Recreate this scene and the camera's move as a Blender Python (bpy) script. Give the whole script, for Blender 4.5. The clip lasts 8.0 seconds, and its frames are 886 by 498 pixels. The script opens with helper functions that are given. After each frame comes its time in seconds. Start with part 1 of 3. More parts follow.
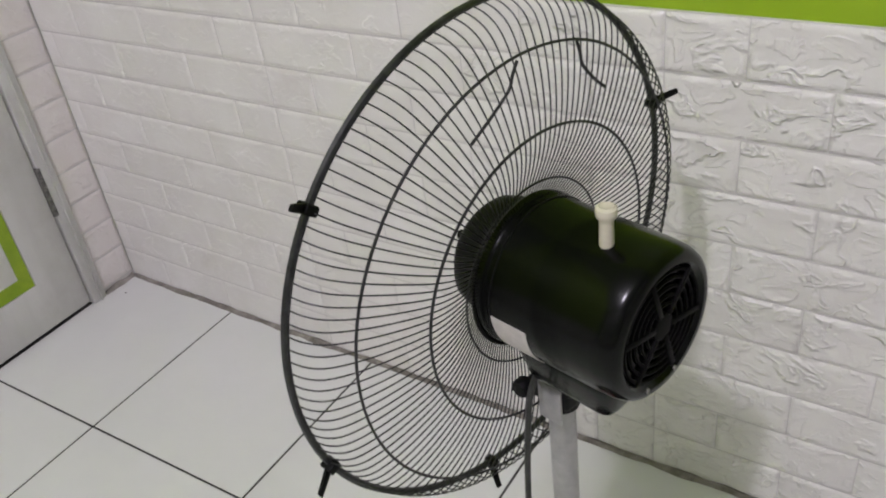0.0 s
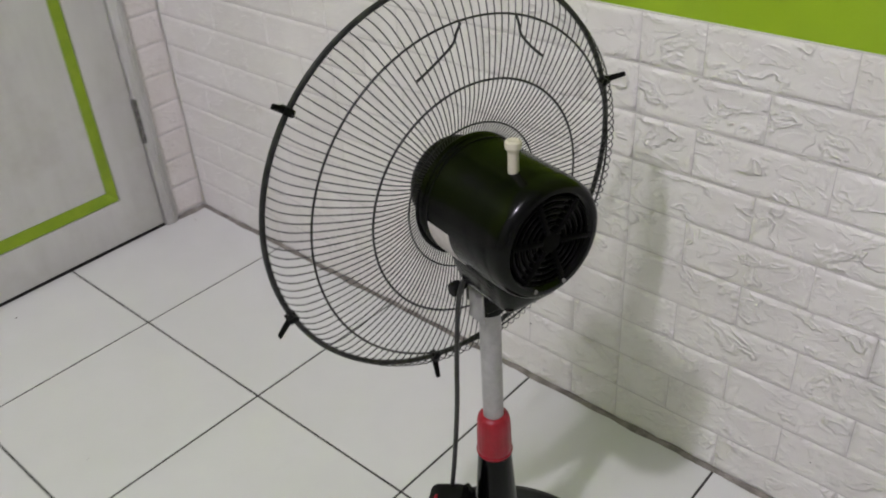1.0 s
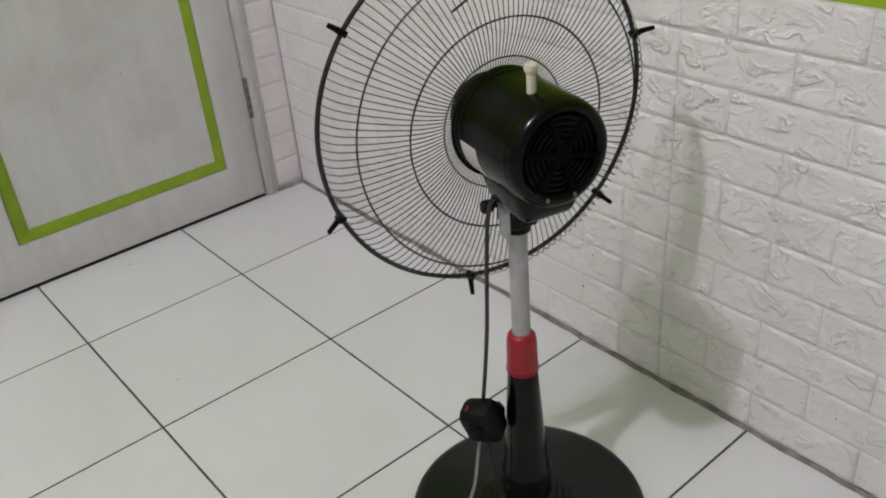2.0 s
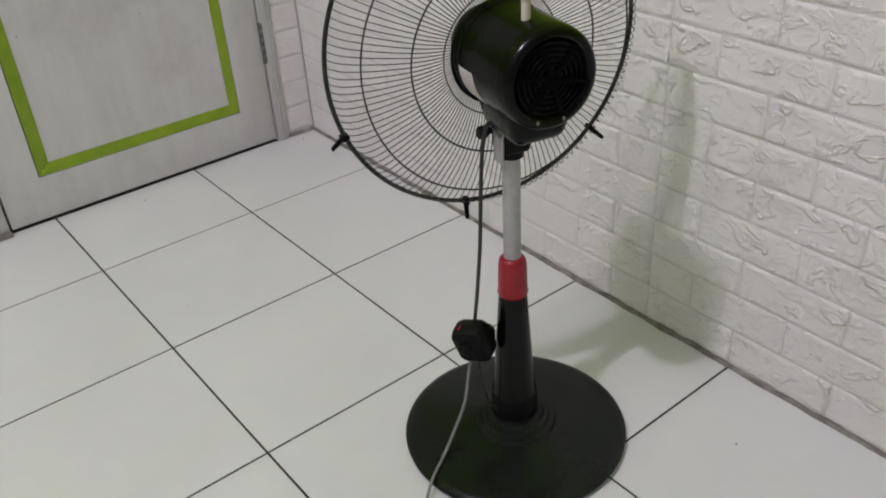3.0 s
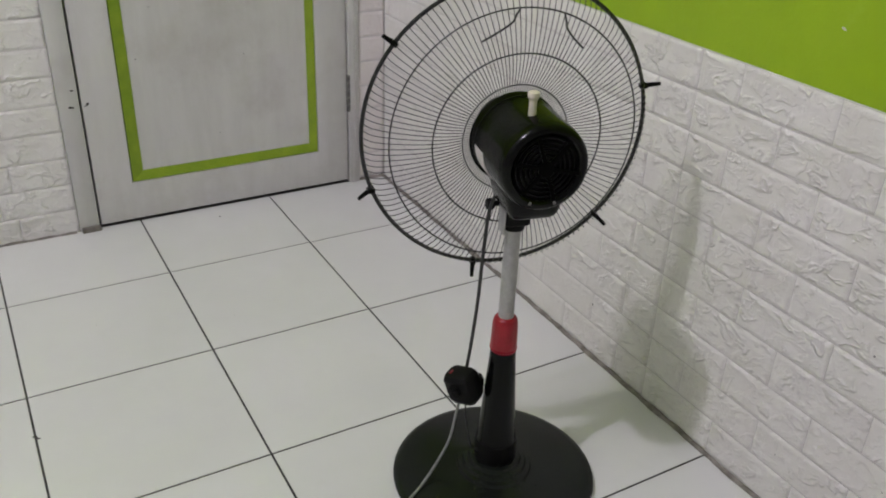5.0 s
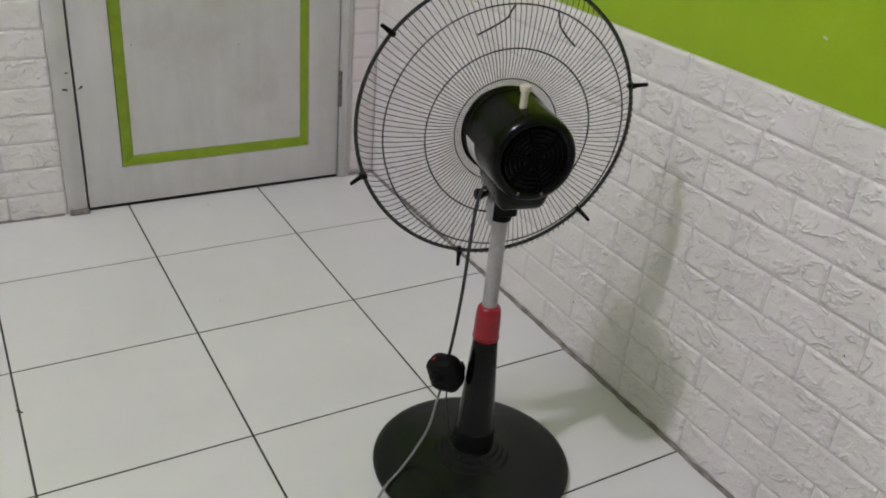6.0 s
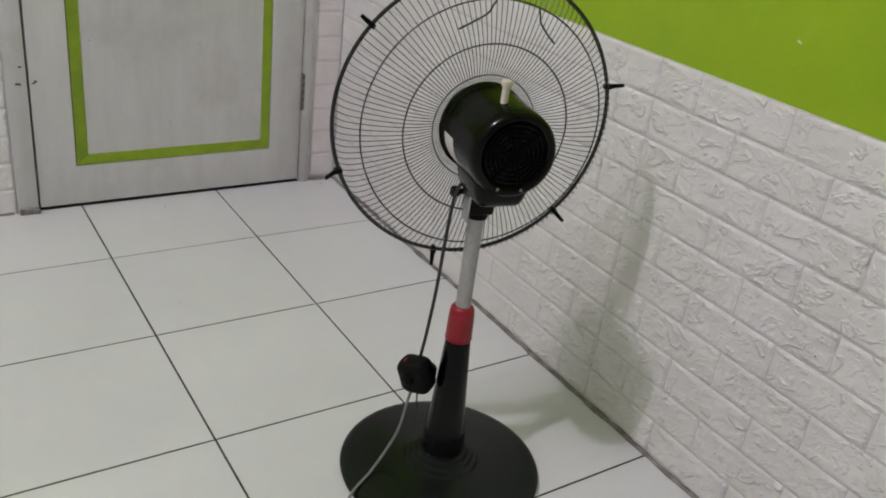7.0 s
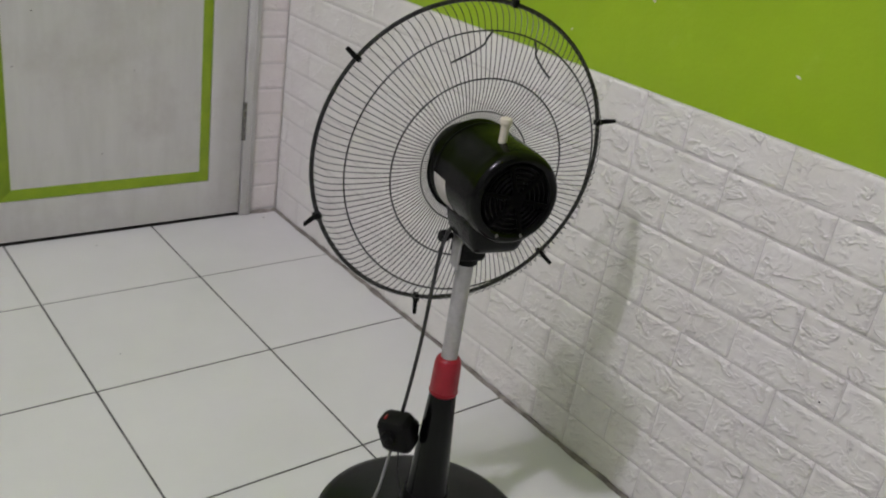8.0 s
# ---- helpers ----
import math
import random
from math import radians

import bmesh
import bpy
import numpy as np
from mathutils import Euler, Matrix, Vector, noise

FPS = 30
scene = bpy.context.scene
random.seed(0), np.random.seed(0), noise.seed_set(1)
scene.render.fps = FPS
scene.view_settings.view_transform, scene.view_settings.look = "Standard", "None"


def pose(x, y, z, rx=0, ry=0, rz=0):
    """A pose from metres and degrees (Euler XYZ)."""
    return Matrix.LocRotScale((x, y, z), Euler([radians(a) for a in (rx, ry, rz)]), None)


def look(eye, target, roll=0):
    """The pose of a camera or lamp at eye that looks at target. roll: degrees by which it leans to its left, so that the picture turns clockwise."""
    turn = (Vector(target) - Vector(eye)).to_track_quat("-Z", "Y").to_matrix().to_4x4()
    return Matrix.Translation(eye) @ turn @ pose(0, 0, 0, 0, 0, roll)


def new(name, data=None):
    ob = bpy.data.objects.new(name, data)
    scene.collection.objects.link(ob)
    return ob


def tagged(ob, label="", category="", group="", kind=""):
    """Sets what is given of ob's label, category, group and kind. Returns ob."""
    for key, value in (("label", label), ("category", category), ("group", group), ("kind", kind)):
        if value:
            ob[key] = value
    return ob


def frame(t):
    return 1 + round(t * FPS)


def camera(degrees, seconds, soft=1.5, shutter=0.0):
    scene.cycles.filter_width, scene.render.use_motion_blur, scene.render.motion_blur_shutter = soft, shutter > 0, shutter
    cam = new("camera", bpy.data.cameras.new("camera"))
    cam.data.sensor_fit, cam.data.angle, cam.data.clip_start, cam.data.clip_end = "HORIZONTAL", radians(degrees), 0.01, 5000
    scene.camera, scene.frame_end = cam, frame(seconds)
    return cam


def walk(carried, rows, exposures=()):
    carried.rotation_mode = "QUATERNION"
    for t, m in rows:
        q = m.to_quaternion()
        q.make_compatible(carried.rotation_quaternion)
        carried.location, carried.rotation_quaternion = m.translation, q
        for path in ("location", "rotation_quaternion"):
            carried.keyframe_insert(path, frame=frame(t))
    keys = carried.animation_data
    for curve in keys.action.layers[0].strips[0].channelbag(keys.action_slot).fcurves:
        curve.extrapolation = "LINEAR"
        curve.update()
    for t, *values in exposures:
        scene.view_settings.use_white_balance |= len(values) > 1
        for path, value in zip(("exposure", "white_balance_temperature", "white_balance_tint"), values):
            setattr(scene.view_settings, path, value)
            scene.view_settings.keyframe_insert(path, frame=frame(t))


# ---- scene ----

# ---- camera ----
cam = camera(54.5, 8.0, soft=1.9, shutter=0.4)
PATH = [
    (0, (-0.587, -0.937, 1.142), (0.485, -0.147, 0.255), -8.0),
    (0.5, (-0.657, -1.022, 1.171), (0.410, -0.212, 0.297), -6.2),
    (1, (-0.683, -1.187, 1.172), (0.293, -0.265, 0.301), -4.0),
    (1.2, (-0.692, -1.239, 1.150), (0.250, -0.258, 0.306), -3.9),
    (2.3, (-0.773, -1.425, 1.117), (0.064, -0.328, 0.306), -5.3),
    (2.5, (-0.783, -1.442, 1.116), (0.047, -0.340, 0.305), -5.1),
    (3, (-0.802, -1.480, 1.091), (0.016, -0.399, 0.241), -3.7),
    (3.5, (-0.793, -1.527, 1.117), (-0.020, -0.422, 0.255), -3.6),
    (4, (-0.759, -1.583, 1.156), (-0.006, -0.454, 0.308), -3.3),
    (4.5, (-0.762, -1.638, 1.171), (-0.012, -0.460, 0.390), 0.1),
    (4.7, (-0.770, -1.658, 1.178), (-0.038, -0.457, 0.414), 1.0),
    (5.8, (-0.812, -1.716, 1.171), (-0.071, -0.514, 0.419), 4.9),
    (6, (-0.816, -1.718, 1.164), (-0.066, -0.517, 0.419), 5.2),
    (6.5, (-0.838, -1.718, 1.147), (-0.058, -0.527, 0.417), 5.9),
    (7, (-0.850, -1.692, 1.122), (-0.012, -0.528, 0.414), 7.6),
    (7.5, (-0.868, -1.637, 1.116), (0.017, -0.499, 0.423), 8.7),
    (8, (-0.876, -1.534, 1.100), (0.094, -0.442, 0.446), 9.1),
]
walk(cam, [(t, look(eye, target, roll)) for t, eye, target, roll in PATH],
     exposures=[(0, 0.20), (1.0, 0.14), (2.5, 0.10), (4.5, 0.0), (8.0, -0.03)])

# ---- light: one bare lamp under the ceiling, unseen surfaces closing the room ----
world = bpy.data.worlds.new("room_world")
scene.world = world
world.use_nodes = True
world.node_tree.nodes["Background"].inputs["Color"].default_value = (0.8, 0.9, 1.0, 1)
world.node_tree.nodes["Background"].inputs["Strength"].default_value = 0.02
LAMP = (-1.68, -0.80, 3.05)
lamp = new("ceiling_lamp_light", bpy.data.lights.new("ceiling_lamp_light", "POINT"))
lamp.data.energy = 111.0
lamp.data.color = (0.985, 0.915, 1.09)
lamp.data.shadow_soft_size = 0.05
lamp.location = LAMP


# ---- materials ----
class Nodes:
    """A small builder of node materials."""

    def __init__(self, name, colour=(0.8, 0.8, 0.8), rough=0.5, metal=0.0, spec=0.5):
        self.mat = bpy.data.materials.new(name)
        self.mat.use_nodes = True
        self.tree = self.mat.node_tree
        self.bsdf = self.tree.nodes["Principled BSDF"]
        self.bsdf.inputs["Base Color"].default_value = (*colour, 1)
        self.bsdf.inputs["Roughness"].default_value = rough
        self.bsdf.inputs["Metallic"].default_value = metal
        self.bsdf.inputs["Specular IOR Level"].default_value = spec
        self.coord = self.tree.nodes.new("ShaderNodeTexCoord")

    def add(self, kind, **values):
        node = self.tree.nodes.new(kind)
        for key, value in values.items():
            node.inputs[key.replace("_", " ")].default_value = value
        return node

    def join(self, a, b):
        self.tree.links.new(a, b)

    def where(self, stretch=(1, 1, 1), space="Object", shift=False):
        m = self.add("ShaderNodeMapping", Scale=stretch)
        self.join(self.coord.outputs[space], m.inputs["Vector"])
        if shift:
            info = self.tree.nodes.new("ShaderNodeObjectInfo")
            mul = self.tree.nodes.new("ShaderNodeMath")
            mul.operation = "MULTIPLY"
            mul.inputs[1].default_value = 37.0
            self.join(info.outputs["Random"], mul.inputs[0])
            self.join(mul.outputs[0], m.inputs["Location"])
        return m.outputs["Vector"]

    def noise(self, scale, detail=4.0, rough=0.55, stretch=(1, 1, 1), space="Object", shift=False):
        n = self.add("ShaderNodeTexNoise", Scale=scale, Detail=detail, Roughness=rough)
        self.join(self.where(stretch, space, shift), n.inputs["Vector"])
        return n.outputs["Fac"]

    def ramp(self, fac, stops):
        r = self.tree.nodes.new("ShaderNodeValToRGB")
        while len(r.color_ramp.elements) < len(stops):
            r.color_ramp.elements.new(0.5)
        for e, (at, c) in zip(r.color_ramp.elements, stops):
            e.position = at
            e.color = (*c, 1) if len(c) == 3 else c
        self.join(fac, r.inputs["Fac"])
        return r.outputs["Color"]

    def mix(self, fac, a, b, mode="MIX"):
        m = self.tree.nodes.new("ShaderNodeMix")
        m.data_type, m.blend_type = "RGBA", mode
        for socket, v in ((m.inputs["Factor"], fac), (m.inputs["A"], a), (m.inputs["B"], b)):
            if isinstance(v, (int, float)):
                socket.default_value = v
            elif isinstance(v, tuple):
                socket.default_value = (*v, 1)
            else:
                self.join(v, socket)
        return m.outputs["Result"]

    def colour(self, out):
        self.join(out, self.bsdf.inputs["Base Color"])
        return self

    def rough(self, fac, low, high):
        r = self.add("ShaderNodeMapRange", To_Min=low, To_Max=high)
        self.join(fac, r.inputs["Value"])
        self.join(r.outputs["Result"], self.bsdf.inputs["Roughness"])
        return self

    def bump(self, fac, strength, distance):
        b = self.add("ShaderNodeBump", Strength=strength, Distance=distance)
        self.join(fac, b.inputs["Height"])
        self.join(b.outputs["Normal"], self.bsdf.inputs["Normal"])
        return self


def foam_brick_material(name="white_foam_brick", tone_a=(0.72, 0.70, 0.665), tone_b=(0.80, 0.785, 0.755), relief=0.0054):
    n = Nodes(name, tone_b, 0.42)
    tone = n.ramp(n.noise(9, 5, shift=True), [(0.3, tone_a), (0.7, tone_b)])
    smudge = n.ramp(n.noise(3.1, 6, 0.7, space="Object", shift=True), [(0.62, (0, 0, 0)), (0.85, (1, 1, 1))])
    n.colour(n.mix(smudge, tone, (0.60, 0.56, 0.52)))
    n.rough(n.noise(40, 3), 0.34, 0.52)
    # thin pressed veins over a faint grain
    spread = n.add("ShaderNodeMapping", Scale=(0.9, 1.0, 1.2), Rotation=(0.0, radians(33), 0.0))
    n.join(n.where((1, 1, 1), "Object", True), spread.inputs["Vector"])
    vein = n.add("ShaderNodeTexNoise", Scale=19.0, Detail=3.0, Roughness=0.55, Distortion=0.35)
    n.join(spread.outputs["Vector"], vein.inputs["Vector"])
    line = n.ramp(vein.outputs["Fac"], [(0.33, (0.15, 0.15, 0.15)), (0.42, (0.5, 0.5, 0.5)), (0.45, (0.2, 0.2, 0.2)), (0.54, (0.28, 0.28, 0.28)), (0.60, (1, 1, 1)), (0.635, (0.5, 0.5, 0.5)), (0.72, (0.42, 0.42, 0.42))])
    patch = n.ramp(n.noise(11, 2, 0.5, shift=True), [(0.30, (0.45, 0.45, 0.45)), (0.48, (1, 1, 1))])
    shaped = n.mix(patch, (0.3, 0.3, 0.3), line)
    soft = n.mix(0.22, shaped, n.noise(52, 3, shift=True))
    grain = n.mix(0.04, soft, n.noise(190, 4))
    n.bump(grain, 1.0, relief)
    return n.mat


def plain_wall_material(name, a, b, rough=0.6):
    n = Nodes(name, a, rough)
    n.colour(n.ramp(n.noise(2.2, 6, 0.65), [(0.3, a), (0.72, b)]))
    n.rough(n.noise(30, 3), rough - 0.08, rough + 0.1)
    n.bump(n.noise(55, 5, 0.6), 0.22, 0.003)
    return n.mat


def green_paint_material():
    n = Nodes("lime_green_wall_paint", (0.30, 0.48, 0.01), 0.45)
    tone = n.ramp(n.noise(3.0, 6, 0.6), [(0.3, (0.250, 0.400, 0.006)), (0.7, (0.308, 0.472, 0.012))])
    faded = n.ramp(n.noise(6.0, 7, 0.7), [(0.63, (0, 0, 0)), (0.8, (0.35, 0.35, 0.35))])
    n.colour(n.mix(faded, tone, (0.42, 0.58, 0.10)))
    n.rough(n.noise(25, 4), 0.36, 0.56)
    n.bump(n.noise(38, 6, 0.65), 0.30, 0.004)
    return n.mat


def tile_material():
    n = Nodes("white_glazed_tile", (0.74, 0.75, 0.72), 0.2)
    base = n.ramp(n.noise(2.6, 5, 0.6, shift=True), [(0.3, (0.675, 0.68, 0.665)), (0.7, (0.735, 0.74, 0.725))])
    grime = n.ramp(n.noise(11, 8, 0.72, shift=True), [(0.6, (0, 0, 0)), (0.82, (0.3, 0.3, 0.3))])
    n.colour(n.mix(grime, base, (0.62, 0.62, 0.59)))
    n.rough(n.noise(5, 5, 0.6, shift=True), 0.17, 0.27)
    n.bump(n.noise(9, 2), 0.015, 0.004)
    return n.mat


def door_paint_material():
    n = Nodes("brushed_off_white_door_paint", (0.62, 0.61, 0.57), 0.5)
    streak = n.noise(5, 6, 0.62, (3.2, 3.2, 0.5))
    base = n.ramp(streak, [(0.3, (0.535, 0.53, 0.505)), (0.55, (0.59, 0.585, 0.56)), (0.75, (0.625, 0.62, 0.595))])
    dirt = n.ramp(n.noise(4.5, 8, 0.68), [(0.50, (0, 0, 0)), (0.78, (0.75, 0.75, 0.75))])
    n.colour(n.mix(dirt, base, (0.43, 0.41, 0.375)))
    n.rough(n.noise(20, 4), 0.42, 0.62)
    n.bump(n.noise(30, 5, 0.6, (4, 4, 0.35)), 0.22, 0.002)
    return n.mat


def black_plastic_material(name, colour, rough, dust=0.25, spec=0.16):
    n = Nodes(name, colour, rough, 0.0, spec)
    film = n.ramp(n.noise(18, 7, 0.7), [(0.5, (0, 0, 0)), (0.85, (dust, dust, dust))])
    n.colour(n.mix(film, colour, (0.06, 0.062, 0.058)))
    n.rough(n.noise(26, 5, 0.6), rough - 0.04, rough + 0.08)
    n.bump(n.noise(90, 3), 0.06, 0.001)
    return n.mat


def worn_material(name, a, b, rough, metal=0.0, scale=30, bump=0.08):
    n = Nodes(name, a, rough, metal)
    n.colour(n.ramp(n.noise(scale, 6, 0.65), [(0.35, a), (0.7, b)]))
    n.rough(n.noise(scale * 1.7, 4), max(rough - 0.08, 0.05), rough + 0.1)
    n.bump(n.noise(scale * 3, 3), bump, 0.001)
    return n.mat


FOAM = foam_brick_material()
FOAM_PINK = foam_brick_material("pink_stained_foam_brick", (0.71, 0.665, 0.63), (0.79, 0.755, 0.725), 0.0022)
FOAM_WORN = foam_brick_material("flattened_foam_brick", relief=0.0020)
# backing sheet, a tone darker than the bricks laid on it
FOAM_BACK = plain_wall_material("foam_groove_backing", (0.56, 0.54, 0.52), (0.66, 0.64, 0.62), 0.6)
GREEN = green_paint_material()
# unseen ceiling and walls: tones lowered to cut bounce and deepen shadows
WHITE = plain_wall_material("unseen_ceiling_white", (0.60, 0.60, 0.59), (0.66, 0.66, 0.65))
BOUNCE_GREY = plain_wall_material("unseen_wall_bounce_grey", (0.34, 0.34, 0.33), (0.40, 0.40, 0.39))
TILE = tile_material()
GROUT = worn_material("dark_grey_grout", (0.018, 0.018, 0.017), (0.075, 0.073, 0.068), 0.85, scale=14)
GRIME = worn_material("grey_brown_joint_dirt", (0.13, 0.115, 0.10), (0.36, 0.33, 0.30), 0.85, scale=24, bump=0.3)
DOOR = door_paint_material()
DOOR_GREEN = worn_material("lime_green_strip_paint", (0.185, 0.29, 0.008), (0.25, 0.355, 0.014), 0.45, scale=20)
# near-black colour for the shade in the gaps round the leaf
GAP_SHADE = worn_material("door_gap_shade", (0.012, 0.011, 0.010), (0.03, 0.027, 0.025), 0.9)
STEEL = worn_material("dull_hinge_steel", (0.10, 0.095, 0.09), (0.34, 0.33, 0.31), 0.45, 0.7, 90)
MOTOR = black_plastic_material("glossy_black_motor_plastic", (0.0016, 0.0019, 0.0018), 0.16, 0.02, 0.19)
BASE_BLACK = black_plastic_material("dusty_black_base_plastic", (0.0066, 0.0086, 0.0074), 0.20, 0.10, 0.26)
MATT_BLACK = black_plastic_material("matt_black_plastic", (0.0025, 0.0025, 0.0025), 0.50, 0.06)
VENT = black_plastic_material("dark_vent_plastic", (0.0014, 0.0015, 0.0014), 0.45, 0.02, 0.045)
WIRE = worn_material("black_coated_wire", (0.012, 0.012, 0.013), (0.045, 0.045, 0.046), 0.38, 0.3, 80)
RED = worn_material("red_plastic_collar", (0.25, 0.004, 0.013), (0.33, 0.007, 0.020), 0.34, scale=40)
POLE = worn_material("grey_coated_pole", (0.34, 0.335, 0.33), (0.46, 0.455, 0.45), 0.36, 0.35, 50)
IVORY = worn_material("ivory_knob_plastic", (0.62, 0.57, 0.46), (0.72, 0.67, 0.56), 0.42, scale=60)
STICKER = worn_material("worn_paper_sticker", (0.52, 0.48, 0.46), (0.66, 0.62, 0.60), 0.6, scale=70)
GREY_CORD = worn_material("grey_pvc_cord", (0.17, 0.17, 0.165), (0.27, 0.27, 0.26), 0.5, scale=60)
BLACK_CORD = worn_material("black_pvc_cord", (0.010, 0.010, 0.010), (0.03, 0.03, 0.03), 0.45, scale=60)
SPECK = worn_material("dark_speck", (0.02, 0.017, 0.014), (0.06, 0.05, 0.04), 0.8)


# ---- mesh tools ----
def mesh_of(name, bm, material, smooth=None):
    me = bpy.data.meshes.new(name)
    bmesh.ops.recalc_face_normals(bm, faces=bm.faces[:])
    bm.to_mesh(me)
    bm.free()
    me.materials.append(material)
    if smooth is not None:
        for p in me.polygons:
            p.use_smooth = True
        me.set_sharp_from_angle(angle=radians(smooth))
    return me


def part(name, bm, material, parent, label="", smooth=35, at=None):
    me = bm if isinstance(bm, bpy.types.Mesh) else mesh_of(name, bm, material, smooth)
    ob = new(name, me)
    ob.parent = parent
    if at is not None:
        ob.matrix_basis = at
    return tagged(ob, label)


def box(x0, x1, y0, y1, z0, z1, bevel=0.0, bm=None, segments=2):
    own = bmesh.new()
    bmesh.ops.create_cube(own, size=1, matrix=Matrix.Translation(((x0 + x1) / 2, (y0 + y1) / 2, (z0 + z1) / 2)) @ Matrix.Diagonal((x1 - x0, y1 - y0, z1 - z0, 1)))
    if bevel:
        bmesh.ops.bevel(own, geom=own.edges[:], offset=bevel, segments=segments, affect="EDGES", profile=0.5)
    if bm is None:
        return own
    join_into(bm, own)
    return bm


def join_into(bm, other):
    me = bpy.data.meshes.new("joined")
    other.to_mesh(me)
    other.free()
    bm.from_mesh(me)
    bpy.data.meshes.remove(me)


def lathe(profile, steps=64, axis="z", closed=False):
    """A turned body from (radius, height) pairs; axis y turns it to lie along +y."""
    bm = bmesh.new()
    rings = []
    for r, h in profile:
        if r < 1e-6:
            v = bm.verts.new((0, 0, h) if axis == "z" else (0, h, 0))
            rings.append([v] * steps)
            continue
        ring = []
        for i in range(steps):
            a = math.tau * i / steps
            c, s = r * math.cos(a), r * math.sin(a)
            ring.append(bm.verts.new((c, s, h) if axis == "z" else (c, h, s)))
        rings.append(ring)
    pairs = list(zip(rings, rings[1:]))
    if closed:
        pairs.append((rings[-1], rings[0]))
    for a, b in pairs:
        for i in range(steps):
            j = (i + 1) % steps
            face = list(dict.fromkeys((a[i], a[j], b[j], b[i])))
            if len(face) > 2:
                bm.faces.new(face)
    return bm


def tube(points, radius, sides=8, closed=False, bm=None):
    """A round bar along a line of points."""
    bm = bmesh.new() if bm is None else bm
    pts = [Vector(p) for p in points]
    n = len(pts)
    rings = []
    side = None
    for i, p in enumerate(pts):
        a = pts[(i - 1) % n] if closed or i else p
        b = pts[(i + 1) % n] if closed or i < n - 1 else p
        t = (b - a).normalized()
        if side is None:
            side = t.orthogonal().normalized()
        side = (side - t * side.dot(t)).normalized()
        up = t.cross(side)
        rings.append([bm.verts.new(p + radius * (side * math.cos(math.tau * k / sides) + up * math.sin(math.tau * k / sides))) for k in range(sides)])
    pairs = list(zip(rings, rings[1:]))
    if closed:
        # the last ring meets the first at the nearest turn
        first, last = rings[0], rings[-1]
        best = min(range(sides), key=lambda s: sum((first[(k + s) % sides].co - last[k].co).length for k in range(sides)))
        pairs.append((last, [first[(k + best) % sides] for k in range(sides)]))
    for a, b in pairs:
        for k in range(sides):
            j = (k + 1) % sides
            bm.faces.new((a[k], a[j], b[j], b[k]))
    if not closed:
        bm.faces.new(rings[0][::-1])
        bm.faces.new(rings[-1])
    return bm


def smooth_line(points, steps=8):
    """A rounded line through the points."""
    p = [Vector(points[0]), *map(Vector, points), Vector(points[-1])]
    out = []
    for i in range(1, len(p) - 2):
        for k in range(steps):
            t = k / steps
            a, b, c, d = p[i - 1 : i + 3]
            out.append(0.5 * ((2 * b) + (c - a) * t + (2 * a - 5 * b + 4 * c - d) * t * t + (3 * b - a - 3 * c + d) * t ** 3))
    return out + [p[-2]]


def circle(radius, y, steps=72):
    return [(radius * math.cos(math.tau * i / steps), y, radius * math.sin(math.tau * i / steps)) for i in range(steps)]


# ---- the room ----
DOOR_Y = 0.742
LEFT_X, BACK_Y, TOP_Z = -3.2, -3.6, 3.25
FOAM_TOP = 0.780
ROW, BRICK = 0.0775, 0.20
SLANT = math.degrees(math.atan(0.017))
CORNER_X = 0.4015


def setting(name, bm, material, label, at=None, smooth=None):
    ob = new(name, mesh_of(name, bm, material, smooth))
    if at is not None:
        ob.matrix_world = at
    return tagged(ob, label, kind="structure")


# the wall beside the fan: local x runs from the corner towards the room's back, local y points out of the room
RIGHT_WALL = pose(CORNER_X, DOOR_Y, 0, 0, 0, -90 - SLANT)
wall_long = 4.45
right_wall = setting("wall_right", box(-0.12, wall_long, 0.008, 0.16, -0.05, TOP_Z), GREEN, "lime green painted wall with white foam brick panelling below", RIGHT_WALL)
part("panel_backing", box(0.0, wall_long - 0.15, 0.004, 0.0085, 0.0, FOAM_TOP), FOAM_BACK, right_wall, "white foam brick panelling sheet", None)

# the wall with the door
DOOR_L, DOOR_R, DOOR_TOP = -0.516, 0.276, 2.04
JAMB_L, JAMB_R = -0.570, 0.313
door_wall = setting("wall_door", box(LEFT_X, JAMB_L, DOOR_Y + 0.008, DOOR_Y + 0.13, -0.05, TOP_Z), GREEN, "lime green wall with white foam brick panelling beside the door")
part("wall_strip", box(JAMB_R, 0.50, DOOR_Y + 0.008, DOOR_Y + 0.13, -0.05, TOP_Z), GREEN, door_wall, "", None)
part("lintel", box(JAMB_L, JAMB_R, DOOR_Y + 0.008, DOOR_Y + 0.13, DOOR_TOP + 0.05, TOP_Z), GREEN, door_wall, "", None)
part("panel_backing", box(LEFT_X + 0.01, JAMB_L - 0.001, DOOR_Y + 0.004, DOOR_Y + 0.0085, 0.0, FOAM_TOP), FOAM_BACK, door_wall, "white foam brick panelling sheet", None)
part("panel_backing", box(JAMB_R + 0.001, CORNER_X + 0.02, DOOR_Y + 0.004, DOOR_Y + 0.0085, 0.0, FOAM_TOP), FOAM_BACK, door_wall, "white foam brick panelling sheet", None)

